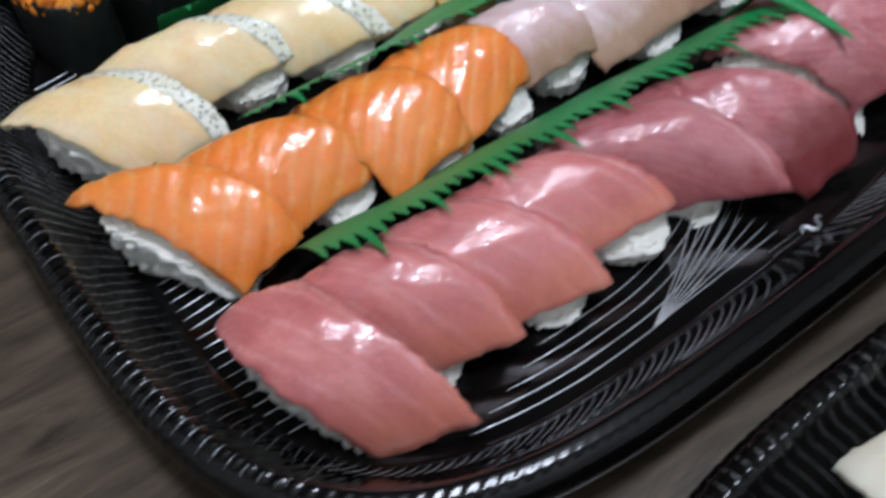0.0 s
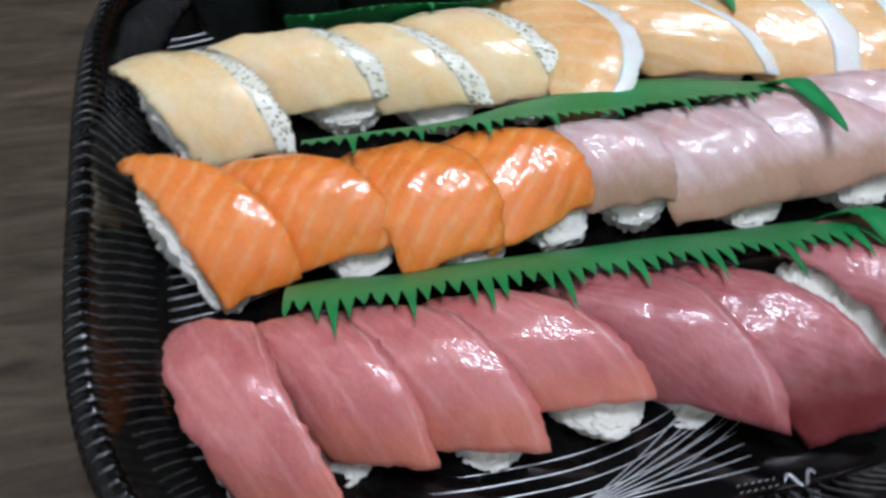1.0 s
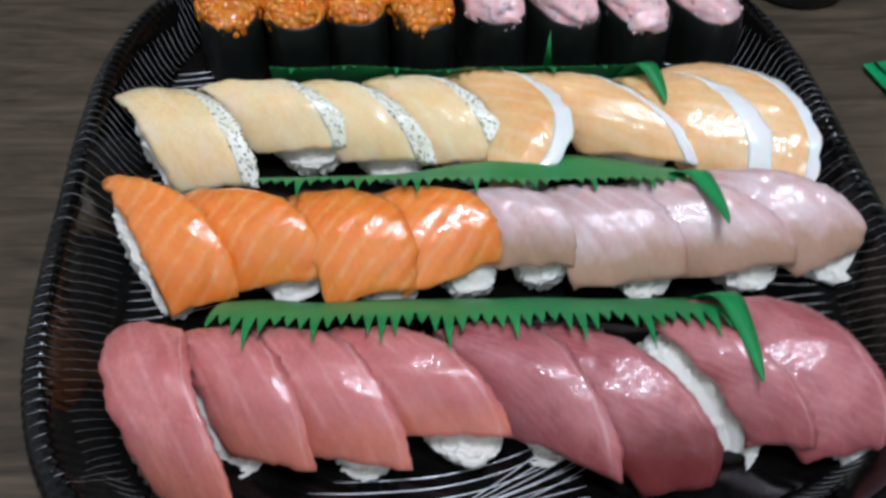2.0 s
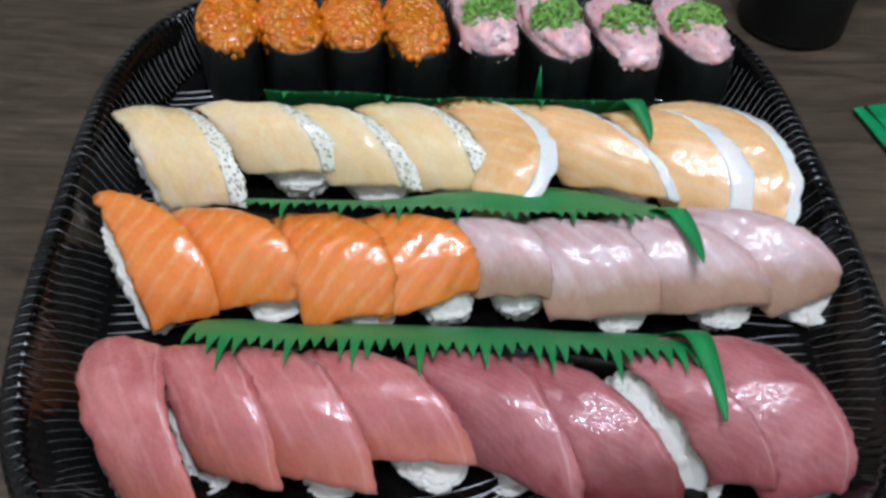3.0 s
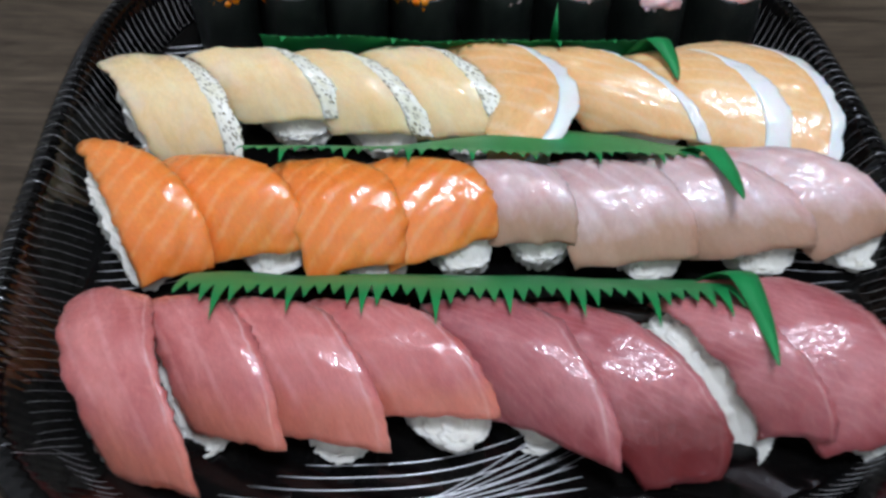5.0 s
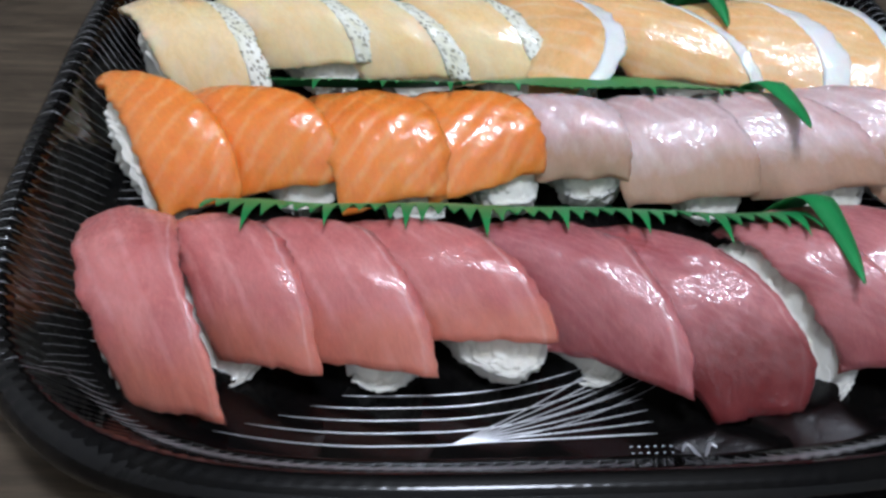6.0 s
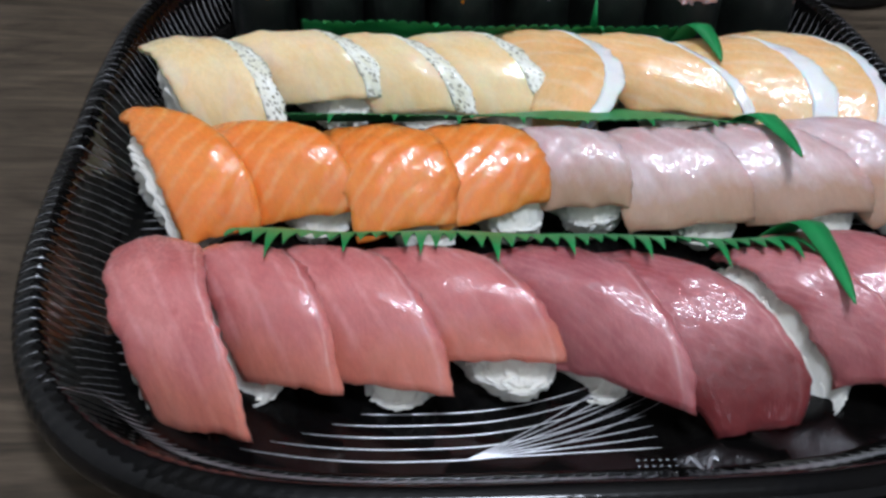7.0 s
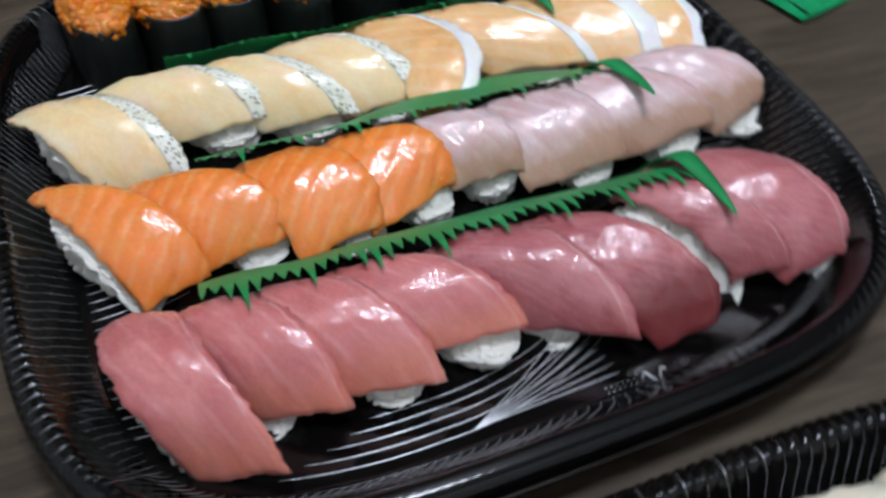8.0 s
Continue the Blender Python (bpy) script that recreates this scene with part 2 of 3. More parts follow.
def box(name, lo, hi, material, bevel=0.0):
    bm = bmesh.new()
    bmesh.ops.create_cube(bm, size=1)
    for v in bm.verts:
        v.co = Vector([(a + b) / 2 + c * (b - a) for a, b, c in zip(lo, hi, v.co)])
    if bevel:
        bmesh.ops.bevel(bm, geom=list(bm.edges), offset=bevel, segments=2, affect="EDGES", profile=0.5)
    me = bpy.data.meshes.new(name)
    bm.to_mesh(me)
    bm.free()
    me.materials.append(material)
    return me


def lathe(name, rows, material, sides=64):
    """A turned shape from (radius, height) rows."""
    a = np.linspace(0, 2 * np.pi, sides, endpoint=False)
    v = np.concatenate([np.stack([r * np.cos(a), r * np.sin(a), np.full(sides, z)], 1) for r, z in rows])
    f = [(i * sides + j, i * sides + (j + 1) % sides, (i + 1) * sides + (j + 1) % sides, (i + 1) * sides + j) for i in range(len(rows) - 1) for j in range(sides)]
    f += [tuple(range(sides))[::-1], tuple(range((len(rows) - 1) * sides, len(rows) * sides))]
    return mesh_from(name, v, f, material)


def ball(seg=8, rings=5):
    """Unit sphere as arrays."""
    v = [(0, 0, 1)]
    for i in range(1, rings):
        p = math.pi * i / rings
        v += [(math.sin(p) * math.cos(2 * math.pi * j / seg), math.sin(p) * math.sin(2 * math.pi * j / seg), math.cos(p)) for j in range(seg)]
    v.append((0, 0, -1))
    f = [(0, 1 + j, 1 + (j + 1) % seg) for j in range(seg)]
    for i in range(rings - 2):
        a = 1 + i * seg
        f += [(a + j, a + seg + j, a + seg + (j + 1) % seg, a + (j + 1) % seg) for j in range(seg)]
    a = 1 + (rings - 2) * seg
    f += [(a + j, len(v) - 1, a + (j + 1) % seg) for j in range(seg)]
    return np.array(v), f


def rough_at(p, scale, seed):
    return noise.noise(Vector(p) * scale + Vector((seed * 7.3, seed * 3.1, seed)))


# ---- the room and the table ----
# added unseen room: pale walls give fill, dark north wall keeps reflections black
for nm, lo, hi, mat in (("floor", (-1.3, -1.3, -0.74), (2.2, 2.2, -0.72), FLOOR), ("ceiling", (-1.4, -1.4, 1.66), (2.3, 2.3, 1.72), WHITE),
                        ("wall_north", (-1.4, 2.2, -0.74), (2.3, 2.3, 1.66), DARKWALL), ("wall_south", (-1.4, -1.4, -0.74), (2.3, -1.3, 1.66), BRIGHT),
                        ("wall_east", (2.2, -1.3, -0.74), (2.3, 2.2, 1.66), BRIGHT), ("wall_west", (-1.4, -1.3, -0.74), (-1.3, 2.2, 1.66), BRIGHT)):
    tagged(new(nm, box(nm, lo, hi, mat)), "plain " + nm.split("_")[0] + " of an added, unseen room", nm.split("_")[0], kind="structure")

table = thing("table", "dark grey-brown wood-grain laminate table top", "table")
part("tabletop", box("tabletop", (-0.75, -0.55, -0.03), (0.75, 0.55, 0.0), TABLE, 0.003), table)
for sx in (-0.68, 0.68):
    for sy in (-0.48, 0.48):
        part("leg", box("leg", (sx - 0.03, sy - 0.03, -0.72), (sx + 0.03, sy + 0.03, -0.03), TABLE, 0.003), table)

lamp = thing("ceiling_lamp", "round white ceiling lamp, switched on", "lamp", at=(LAMP_AT[0], LAMP_AT[1], 1.66))
part("diffuser", lathe("diffuser", [(0.05, -0.03), (0.17, -0.028), (0.18, -0.02), (0.18, -0.012)], GLOW), lamp)
part("rim", lathe("rim", [(0.185, -0.012), (0.19, -0.008), (0.19, 0.0), (0.1, 0.0)], WHITE), lamp)


# ---- trays ----
TRAY_A, TRAY_B, TRAY_N = 15.0, 15.85, 3.7


def tray_outline(count):
    a = np.linspace(0, 2 * np.pi, 20000, endpoint=False)
    c, s = np.cos(a), np.sin(a)
    r = (np.abs(c / TRAY_A) ** TRAY_N + np.abs(s / TRAY_B) ** TRAY_N) ** (-1 / TRAY_N)
    p = np.stack([r * c, r * s], 1)
    run = np.concatenate([[0], np.cumsum(np.linalg.norm(np.diff(np.vstack([p, p[:1]]), axis=0), axis=1))])
    want = np.linspace(0, run[-1], count, endpoint=False)
    q = np.stack([np.interp(want, run, np.append(p[:, k], p[0, k])) for k in (0, 1)], 1)
    tang = np.roll(q, -1, 0) - np.roll(q, 1, 0)
    tang /= np.linalg.norm(tang, axis=1)[:, None]
    return q, np.stack([tang[:, 1], -tang[:, 0]], 1), want, run[-1]


# (outward offset, height, share of the ridges), in centimetres
RIM = [(-2.1, 0.42, 0), (-1.95, 0.46, 0), (-1.75, 0.60, 0.3), (-1.5, 0.88, 0.8), (-1.2, 1.27, 1.0), (-0.9, 1.66, 1.0), (-0.65, 1.98, 0.8), (-0.48, 2.2, 0.8),
       (-0.34, 2.35, 0.8), (-0.22, 2.42, 0.8), (-0.1, 2.41, 0.8), (0.1, 2.365, 0.8), (0.28, 2.265, 0.8), (0.42, 2.12, 0.6), (0.50, 1.95, 0.5), (0.54, 1.7, 0.4), (0.56, 1.5, 0.2), (0.50, 1.46, 0), (0.30, 1.50, 0), (-0.2, 1.52, 0), (-1.0, 0.80, 0), (-1.85, 0.03, 0)]


def finer(rows):
    out = []
    for a, b in zip(rows, rows[1:]):
        n = max(1, math.ceil(abs(b[0] - a[0]) / 0.08))
        out += [tuple(p + (q - p) * k / n for p, q in zip(a, b)) for k in range(n)]
    return out + [rows[-1]]


RIM = finer(RIM)


def tray_mesh():
    count = 2464
    q, n, run, whole = tray_outline(count)
    ridges = round(whole / 0.42)
    verts, faces = [], []
    for d, z, share in RIM:
        wave = np.sin(2 * np.pi * ridges * run / whole + d * (1.5 + 12.0 * np.clip(-n[:, 1], 0, 1) ** 2))
        lift = share * 0.042 * np.sign(wave) * np.abs(wave) ** 0.8 * (0.7 + 0.5 * np.sin(run * 0.9) * np.sin(run * 0.37 + 1))
        if d > -0.4:
            lift = lift * (1 - 0.96 * np.clip(-n[:, 1], 0, 1) ** 3)
        k = 0.6 if abs(d) > 0.4 else 0.2
        verts.append(np.column_stack([q + n * (d + lift * k)[:, None], z + lift]))
    for i in range(len(RIM) - 1):
        a = np.arange(count)
        b = (a + 1) % count
        faces.append(np.stack([i * count + a, i * count + b, (i + 1) * count + b, (i + 1) * count + a], 1))
    v = np.vstack(verts) * CM
    f = [tuple(r) for r in np.vstack(faces)[:, ::-1]] + [tuple(range(count)), tuple(range((len(RIM) - 1) * count, len(RIM) * count))[::-1]]
    return mesh_from("shell", v, f, BLACK)


def strip(points, width, height):
    """A low rounded ridge along points (x, y, z), as arrays."""
    p = np.array(points)
    t = np.gradient(p, axis=0)
    t /= np.linalg.norm(t, axis=1)[:, None] + 1e-9
    side = np.stack([-t[:, 1], t[:, 0], np.zeros(len(p))], 1)
    taper = np.minimum(1, np.minimum(np.arange(len(p)), np.arange(len(p))[::-1]) / 3 + 0.25)[:, None]
    v = np.stack([p - side * width / 2 * taper, p + np.array([0, 0, height]) * taper, p + side * width / 2 * taper], 1).reshape(-1, 3)
    f = [(3 * i + k, 3 * i + k + 1, 3 * i + k + 4, 3 * i + k + 3) for i in range(len(p) - 1) for k in (0, 1)]
    return v, f


def joined(pieces):
    vs, fs, at = [], [], 0
    for v, f in pieces:
        vs.append(v)
        fs += [tuple(i + at for i in g) for g in f]
        at += len(v)
    return np.vstack(vs), fs


def floor_lines():
    """The tray floor's fine ridges, silver as painted-in glints: rays at the sides, arcs and a fan along the front and
    the back.
    """
    out = []
    s = np.linspace(0, 1, 24)
    for side in (-1, 1):
        for k in range(44):
            y = -9.6 + 0.44 * k
            x = side * (12.75 - 3.4 * s)
            out.append(strip(np.stack([x, y + 0.9 * s ** 2 * (1 if k % 22 > 10 else -1) * 0.6, np.full(24, 0.425)], 1), 0.045, 0.03))
    for end in (-1, 1):
        for k in range(5):
            x = np.linspace(-8.5 + 0.8 * k, 3.2 - 0.4 * k, 24)
            y = -13.35 + 0.40 * k + 0.050 * np.clip(x + 3.0, 0, None) ** 2 + 0.030 * np.clip(-x - 4, 0, None) ** 2
            out.append(strip(np.stack([-end * x, -end * y, np.full(24, 0.425)], 1) * np.array([-1, -1, 1]), 0.045, 0.03))
        for k in range(8):
            a = math.radians(2 + 4.2 * k)
            x = -2.5 + 5.2 * s * math.cos(a)
            y = -13.3 + 5.2 * s * math.sin(a) * (0.75 + 0.25 * s)
            out.append(strip(np.stack([end * x, end * y, np.full(24, 0.425)], 1), 0.05, 0.03))
    # strips up the wall and over the lip: ridge highlights put in as silver
    q, n, run, whole = tray_outline(250)
    prof = np.array([r[:2] for r in RIM if r[1] > 0.4 and r[0] < 0.4 and r[2] + (r[0] < -1.8) > 0])
    for k in range(250):
        near = max(0.0, -n[k, 1]) ** 2
        d = np.linspace(-1.9, 0.34 - 0.96 * min(1.0, 2 * near), 15)
        z = np.interp(d, prof[:, 0], prof[:, 1]) + 0.008
        along = np.array([-n[k, 1], n[k, 0]])
        way = max(-1.0, min(1.0, (q[k, 0] - 3.5) / 3.0)) if near > 0.3 else max(-1.0, min(1.0, 2.5 * math.sin(math.pi * k / 31)))
        xy = q[k] + n[k] * d[:, None] + along * ((0.75 + 1.3 * near) * np.minimum(1.0, (d + 1.9) / 1.3) ** 1.5)[:, None] * way
        out.append(strip(np.column_stack([xy, z]), 0.026 + 0.016 * near, 0.016 + 0.012 * near))
    v, f = joined(out)
    return mesh_from("line_pattern", v * CM, f, GLINT_SILVER)


def emboss():
    a = np.linspace(0, 1, 28)
    out = [strip(np.stack([-0.45 + 0.9 * a, 0.22 * np.sin(a * 9.0), np.zeros(28)], 1), 0.1, 0.05)]
    for i in range(12):
        for j in range(3):
            x, y = -1.7 + 0.2 * i, -0.22 + 0.2 * j
            if -0.6 < x < 0.6:
                continue
            out.append(strip([(x - 0.04, y, 0), (x, y, 0), (x + 0.04, y, 0)], 0.06, 0.04))
    v, f = joined(out)
    # the mark shares the ridges' silver, standing in for its glints
    return mesh_from("embossed_mark", v * CM, f, GLINT_SILVER)


def tray(label, x, y, turn):
    top = thing("sushi_tray", label, "tray", "sushi trays", (x * CM, y * CM, 0.001))
    top.rotation_euler = (0, 0, radians(turn))
    part("shell", SHELL, top)
    part("line_pattern", LINES, top, "fine ridges of the tray, silvered to stand in for glints", kind="stuff")
    return top


SHELL, LINES = tray_mesh(), floor_lines()
main_tray = tray("glossy black plastic party tray with ridged rim", 0.65, 1.25, 3.0)
part("embossed_mark", emboss(), main_tray, "small embossed maker's mark", (0.0365, -0.137, 0.0043))
tray("second glossy black tray beside the first, partly in view", 4.0, -32.6, 2.0)


# ---- nigiri ----
def slab(bx, by, fx, fy, wb, wf, zf, slope, seed, ztop=3.5, zb=2.95, thick=0.45, lean=0.26, arch=0.30, tail=0.0, v0=-1.0, v1=1.0, lift=0.0, bow=0.0, tuck=0.8, tuck_front=1.1, taper=0.0):
    """A slice of fish draped over its rice, from its back end b to its front end f, in centimetres; v0 to v1 is the share of its width."""
    nu, nv = 40, 18 if v1 - v0 > 1.5 else 8
    s, v = np.meshgrid(np.linspace(0, 1, nu), np.linspace(v0, v1, nv), indexing="ij")
    bx, fx, wb, wf = bx - tuck / 2, fx - tuck_front / 2, wb + tuck, wf + tuck_front
    e = np.abs(2 * s - 1)
    w = (wb + (wf - wb) * s) * (1 - 0.13 * e ** 4) * (1 - taper * np.clip((s - 0.72) / 0.28, 0, 1) ** 2)
    narrow = tail * np.clip((0.42 - s) / 0.42, 0, 1) ** 1.3
    x = bx + (fx - bx) * s + (v * (1 - narrow) - narrow) * w / 2 + bow * np.sin(np.pi * s)
    y = by + (fy - by) * s + slope * v / 2 * s - 0.25 * (1 - s) * v - (1 - 2 * s) * 0.08 * np.abs(v) ** 4
    fall = np.clip((s - 0.30) / 0.70, 0, 1) ** 2.5
    rise = np.clip((0.30 - s) / 0.30, 0, 1) ** 2
    z = ztop - (ztop - zf) * fall - (ztop - zb) * rise - arch * np.abs(v) ** 2.6 * (1 - 0.4 * fall) + lean * v + narrow * 0.7
    for i in range(nu):
        for j in range(nv):
            p = (x[i, j], y[i, j], 0)
            edge = max(abs(v[i, j]) ** 6, e[i, j] ** 8)
            x[i, j] += 0.09 * edge * rough_at(p, 1.6, seed) + 0.07 * edge * rough_at(p, 5.5, seed + 7) + 0.05 * rough_at(p, 4.0, seed + 5)
            y[i, j] += 0.14 * edge * rough_at(p, 1.2, seed + 2) + 0.06 * edge * rough_at(p, 5.0, seed + 8)
            z[i, j] += 0.09 * rough_at(p, 0.9, seed + 1) + 0.05 * rough_at(p, 2.2, seed + 3) + 0.016 * rough_at(p, 4.5, seed + 4)
    top = np.stack([x, y, z + lift], 2)
    n = np.cross(np.gradient(top, axis=0), np.gradient(top, axis=1))
    n /= np.linalg.norm(n, axis=2)[:, :, None]
    n *= np.sign(n[:, :, 2:3])
    deep = thick * (1 - 0.4 * np.maximum(np.abs(v) ** 4, e ** 6))
    low = top - n * deep[:, :, None]
    ring = [(i, 0) for i in range(nu)] + [(nu - 1, j) for j in range(1, nv)] + [(i, nv - 1) for i in range(nu - 2, -1, -1)] + [(0, j) for j in range(nv - 2, 0, -1)]
    mid = []
    centre = top.mean(axis=(0, 1))
    for i, j in ring:
        m = (top[i, j] * 0.6 + low[i, j] * 0.4)
        out = m - centre
        out[2] = 0
        mid.append(m + out / (np.linalg.norm(out) + 1e-9) * thick * 0.22)
    size = nu * nv
    verts = np.vstack([top.reshape(-1, 3), low.reshape(-1, 3), np.array(mid)])
    faces = []
    for i in range(nu - 1):
        for j in range(nv - 1):
            a = i * nv + j
            faces.append((a, a + nv, a + nv + 1, a + 1))
            faces.append((size + a, size + a + 1, size + a + nv + 1, size + a + nv))
    for k in range(len(ring)):
        (i, j), (i2, j2) = ring[k], ring[(k + 1) % len(ring)]
        a, b, c, d = i * nv + j, i2 * nv + j2, 2 * size + (k + 1) % len(ring), 2 * size + k
        faces += [(b, a, d, c), (c, d, size + a, size + b)]
    long = math.hypot(fx - bx, fy - by)
    uv = np.stack([s * long, v * w / 2], 2).reshape(-1, 2)
    uv = np.vstack([uv, uv + 0.2, np.array([uv[i * nv + j] for i, j in ring]) + 0.1])
    span = np.stack([s, v], 2).reshape(-1, 2)
    span = np.vstack([span, span, np.array([span[i * nv + j] for i, j in ring])])
    return verts, faces, uv, span


def rice_mesh(piece, seed, thick, shift=(0.0, 0.0), reach=1.04, bow=0.0, grains=520):
    """A pressed rice block under its slice, with its grains swelling out of one closed skin, in centimetres of the tray."""
    rng = np.random.default_rng(seed)
    bx, by, fx, fy, wb, wf, zf, slope = piece
    along = np.array([fx - bx, fy - by])
    size = np.linalg.norm(along)
    along /= size
    across = np.array([-along[1], along[0]])
    long, wide, high = size * (reach - 0.04), 2.05, 2.75
    middle = np.array([bx, by]) + along * size * (reach + 0.04) / 2 + np.array(shift) + np.array([0.35, 0.0])

    def under(x, y):
        s, v = np.full(len(x), 0.5), np.zeros(len(x))
        for _ in range(3):
            s = np.clip((y - by + 0.25 * v * (1 - s)) / (fy - by + slope * v / 2), 0, 1.0)
            v = np.clip((x - bx - (fx - bx) * s - bow * np.sin(np.pi * s)) / (wb + (wf - wb) * s) * 2, -1.0, 1.0)
        fall = np.clip((s - 0.30) / 0.70, 0, 1) ** 2.5
        return 3.5 + 0.26 * np.minimum(v, 0) - 0.30 * np.abs(v) ** 2.6 - (3.5 - zf) * fall - 0.55 * np.clip((0.3 - s) / 0.3, 0, 1) ** 2 - thick - 0.09

    d, faces = ball(170, 96)
    q = np.sign(d) * np.abs(d) ** 0.68
    k = 1 + 0.05 * np.array([rough_at(c, 1.7, seed) for c in d])
    p = np.empty_like(d)
    p[:, :2] = middle + np.outer(q[:, 0] * wide / 2 * k, across) + np.outer(q[:, 1] * long / 2 * k, along)
    p[:, 2] = FLOOR_Z + np.maximum(0.02, high * (0.46 + q[:, 2] * 0.54))
    out = np.outer(q[:, 0] / wide, np.append(across, 0)) + np.outer(q[:, 1] / long, np.append(along, 0)) + np.outer(q[:, 2] / high, (0, 0, 1))
    out /= np.linalg.norm(out, axis=1)[:, None] + 1e-9
    swell = np.zeros(len(d))
    for _ in range(grains):
        g = rng.normal(size=3)
        g = np.sign(g) * np.abs(g) ** 1.3
        at = p[np.argmax(d @ (g / np.linalg.norm(g)))]
        turn = rng.normal(size=3)
        turn /= np.linalg.norm(turn)
        off = p - at
        run = off @ turn
        far = (run / 0.30) ** 2 + np.clip((off * off).sum(1) - run * run, 0, None) / 0.12 ** 2
        swell = np.maximum(swell, (0.02 + 0.20 * rng.random()) * np.sqrt(np.clip(1 - far, 0, 1)))
    p += out * (swell - 0.09)[:, None]
    p[:, 2] = np.maximum(FLOOR_Z + 0.02, np.minimum(p[:, 2], under(p[:, 0], p[:, 1]) - 0.10 + swell * 0.7))
    return p, faces


FLOOR_Z = 0.46


def nigiri(kind, label, group, material, piece, seed, edge=None, edge_from=0.55, rice=(0.0, 0.0), reach=1.04, **shape):
    bx, by, fx, fy, wb, wf, zf, slope = piece
    back = np.array([(bx + fx) / 2, (by + fy) / 2, FLOOR_Z])
    top = thing(kind, label, "sushi", group, tuple(back * CM))
    v, f, uv, span = slab(*piece, seed, **shape)
    part("fish_slice", mesh_from("fish_slice", (v - back) * CM, f, material, uv, span=span), top)
    if edge:
        v, f, uv, span = slab(*piece, seed, **{**shape, "v0": edge_from, "v1": 1.03, "thick": 0.45, "lift": 0.035})
        part(edge[0], mesh_from(edge[0], (v - back) * CM, f, edge[1], uv, span=span), top, edge[2])
    v, f = rice_mesh(piece, seed, shape.get("thick", 0.45), rice, reach, shape.get("bow", 0.0))
    part("rice", mesh_from("rice", (v - back) * CM, f, RICE), top, "pressed white rice", kind="stuff")
    return top


# back x, back y, front x, front y, width at the back, width at the front, height of the front end, slope of the front edge
TUNA_ROW = [(-10.1, -6.2, -8.2, -11.6, 2.9, 3.1, 0.75, -1.0), (-7.7, -6.4, -5.9, -10.5, 2.7, 3.1, 1.35, -1.0), (-5.2, -6.4, -2.9, -10.5, 2.7, 3.2, 1.45, -1.0), (-2.5, -6.4, 0.1, -9.9, 2.7, 3.2, 1.9, -0.3)]
TORO_ROW = [(1.3, -6.35, 3.4, -10.3, 3.0, 3.3, 1.4, -2.4), (3.75, -6.5, 7.2, -11.4, 2.1, 2.8, 0.95, 0.0), (7.2, -6.2, 10.1, -10.2, 2.5, 2.4, 1.5, -0.6), (9.8, -5.4, 12.5, -10.5, 3.5, 2.9, 1.4, 0.1)]
SALMON_ROW = [(-11.9, 0.6, -8.85, -4.2, 2.9, 2.8, 1.45, 0.3), (-8.2, 0.05, -5.7, -3.5, 2.8, 2.6, 1.7, 0.2), (-4.2, -0.05, -2.4, -4.1, 2.9, 2.4, 1.7, 0.4), (-1.1, 0.05, 0.4, -3.5, 2.7, 2.8, 1.9, 1.2)]
PALE_ROW = [(1.8, -0.05, 3.2, -3.0, 2.6, 2.4, 1.9, -0.4), (5.1, 0.1, 6.8, -3.6, 2.6, 3.4, 1.7, 0.1), (7.9, 0.35, 10.8, -3.2, 2.8, 3.6, 1.75, 0.2), (10.9, 0.85, 14.1, -2.8, 2.4, 2.7, 1.7, 0.7)]
PEACH_ROW = [(-12.0, 5.9, -9.1, 1.5, 3.9, 3.7, 1.6, -0.2), (-8.2, 6.4, -5.3, 3.2, 3.3, 3.4, 2.0, -0.3), (-5.2, 6.3, -2.0, 2.6, 2.6, 3.2, 1.9, -0.7), (-1.8, 6.7, 1.1, 2.6, 2.6, 3.0, 1.8, -0.4)]
BELLY_ROW = [(1.3, 7.15, 2.6, 0.6, 2.6, 1.7, 1.9, -0.6), (4.3, 6.85, 7.9, 2.6, 2.6, 4.0, 2.0, -1.4), (8.8, 6.75, 11.3, 1.7, 2.8, 3.0, 1.8, -0.8), (11.0, 7.35, 13.3, 0.9, 2.8, 2.0, 1.65, -0.6)]
FREE = {"tuck": 0.0, "tuck_front": 0.0}
SHORT = {"tuck": 0.45, "tuck_front": 0.05}
SKIN_EDGE, FAT_EDGE = ("skin_strip", SKIN, "white fish skin strip with dark specks"), ("fat_edge", FAT, "white fat edge")
for k, piece in enumerate(TUNA_ROW):
    nigiri("tuna_nigiri", "nigiri with a wet red-pink tuna slice on white rice", "tuna nigiri", TUNA, piece, 10 + k, **(FREE, SHORT, {}, {})[k], bow=0.0 if k else -0.45, reach=(0.84, 1.02, 1.04, 1.14)[k], rice=((-0.85, 0.1), (-1.0, 0.25), (0, 0), (0, 0))[k])
for k, piece in enumerate(TORO_ROW):
    nigiri("tuna_belly_nigiri", "nigiri with a darker streaked tuna slice on white rice", "tuna belly nigiri", TORO_RED if k == 1 else TORO, piece, 20 + k, **(FREE if k == 2 else {}), taper=(0.0, 0.38, 0.1, 0.3)[k],
           rice=((-0.6, 0.1), (-0.5, 0.3), (-1.5, -0.2), (0, 0))[k], reach=(0.98, 0.85, 1.02, 1.0)[k])
for k, piece in enumerate(SALMON_ROW):
    nigiri("salmon_nigiri", "nigiri with a glossy orange salmon slice on white rice", "salmon nigiri", SALMON, piece, 30 + k, **({} if k else {**FREE, "tail": 0.3}), bow=0.2, rice=(-0.6, -0.2) if k == 0 else (0, 0), reach=0.92 if k == 0 else 1.04)
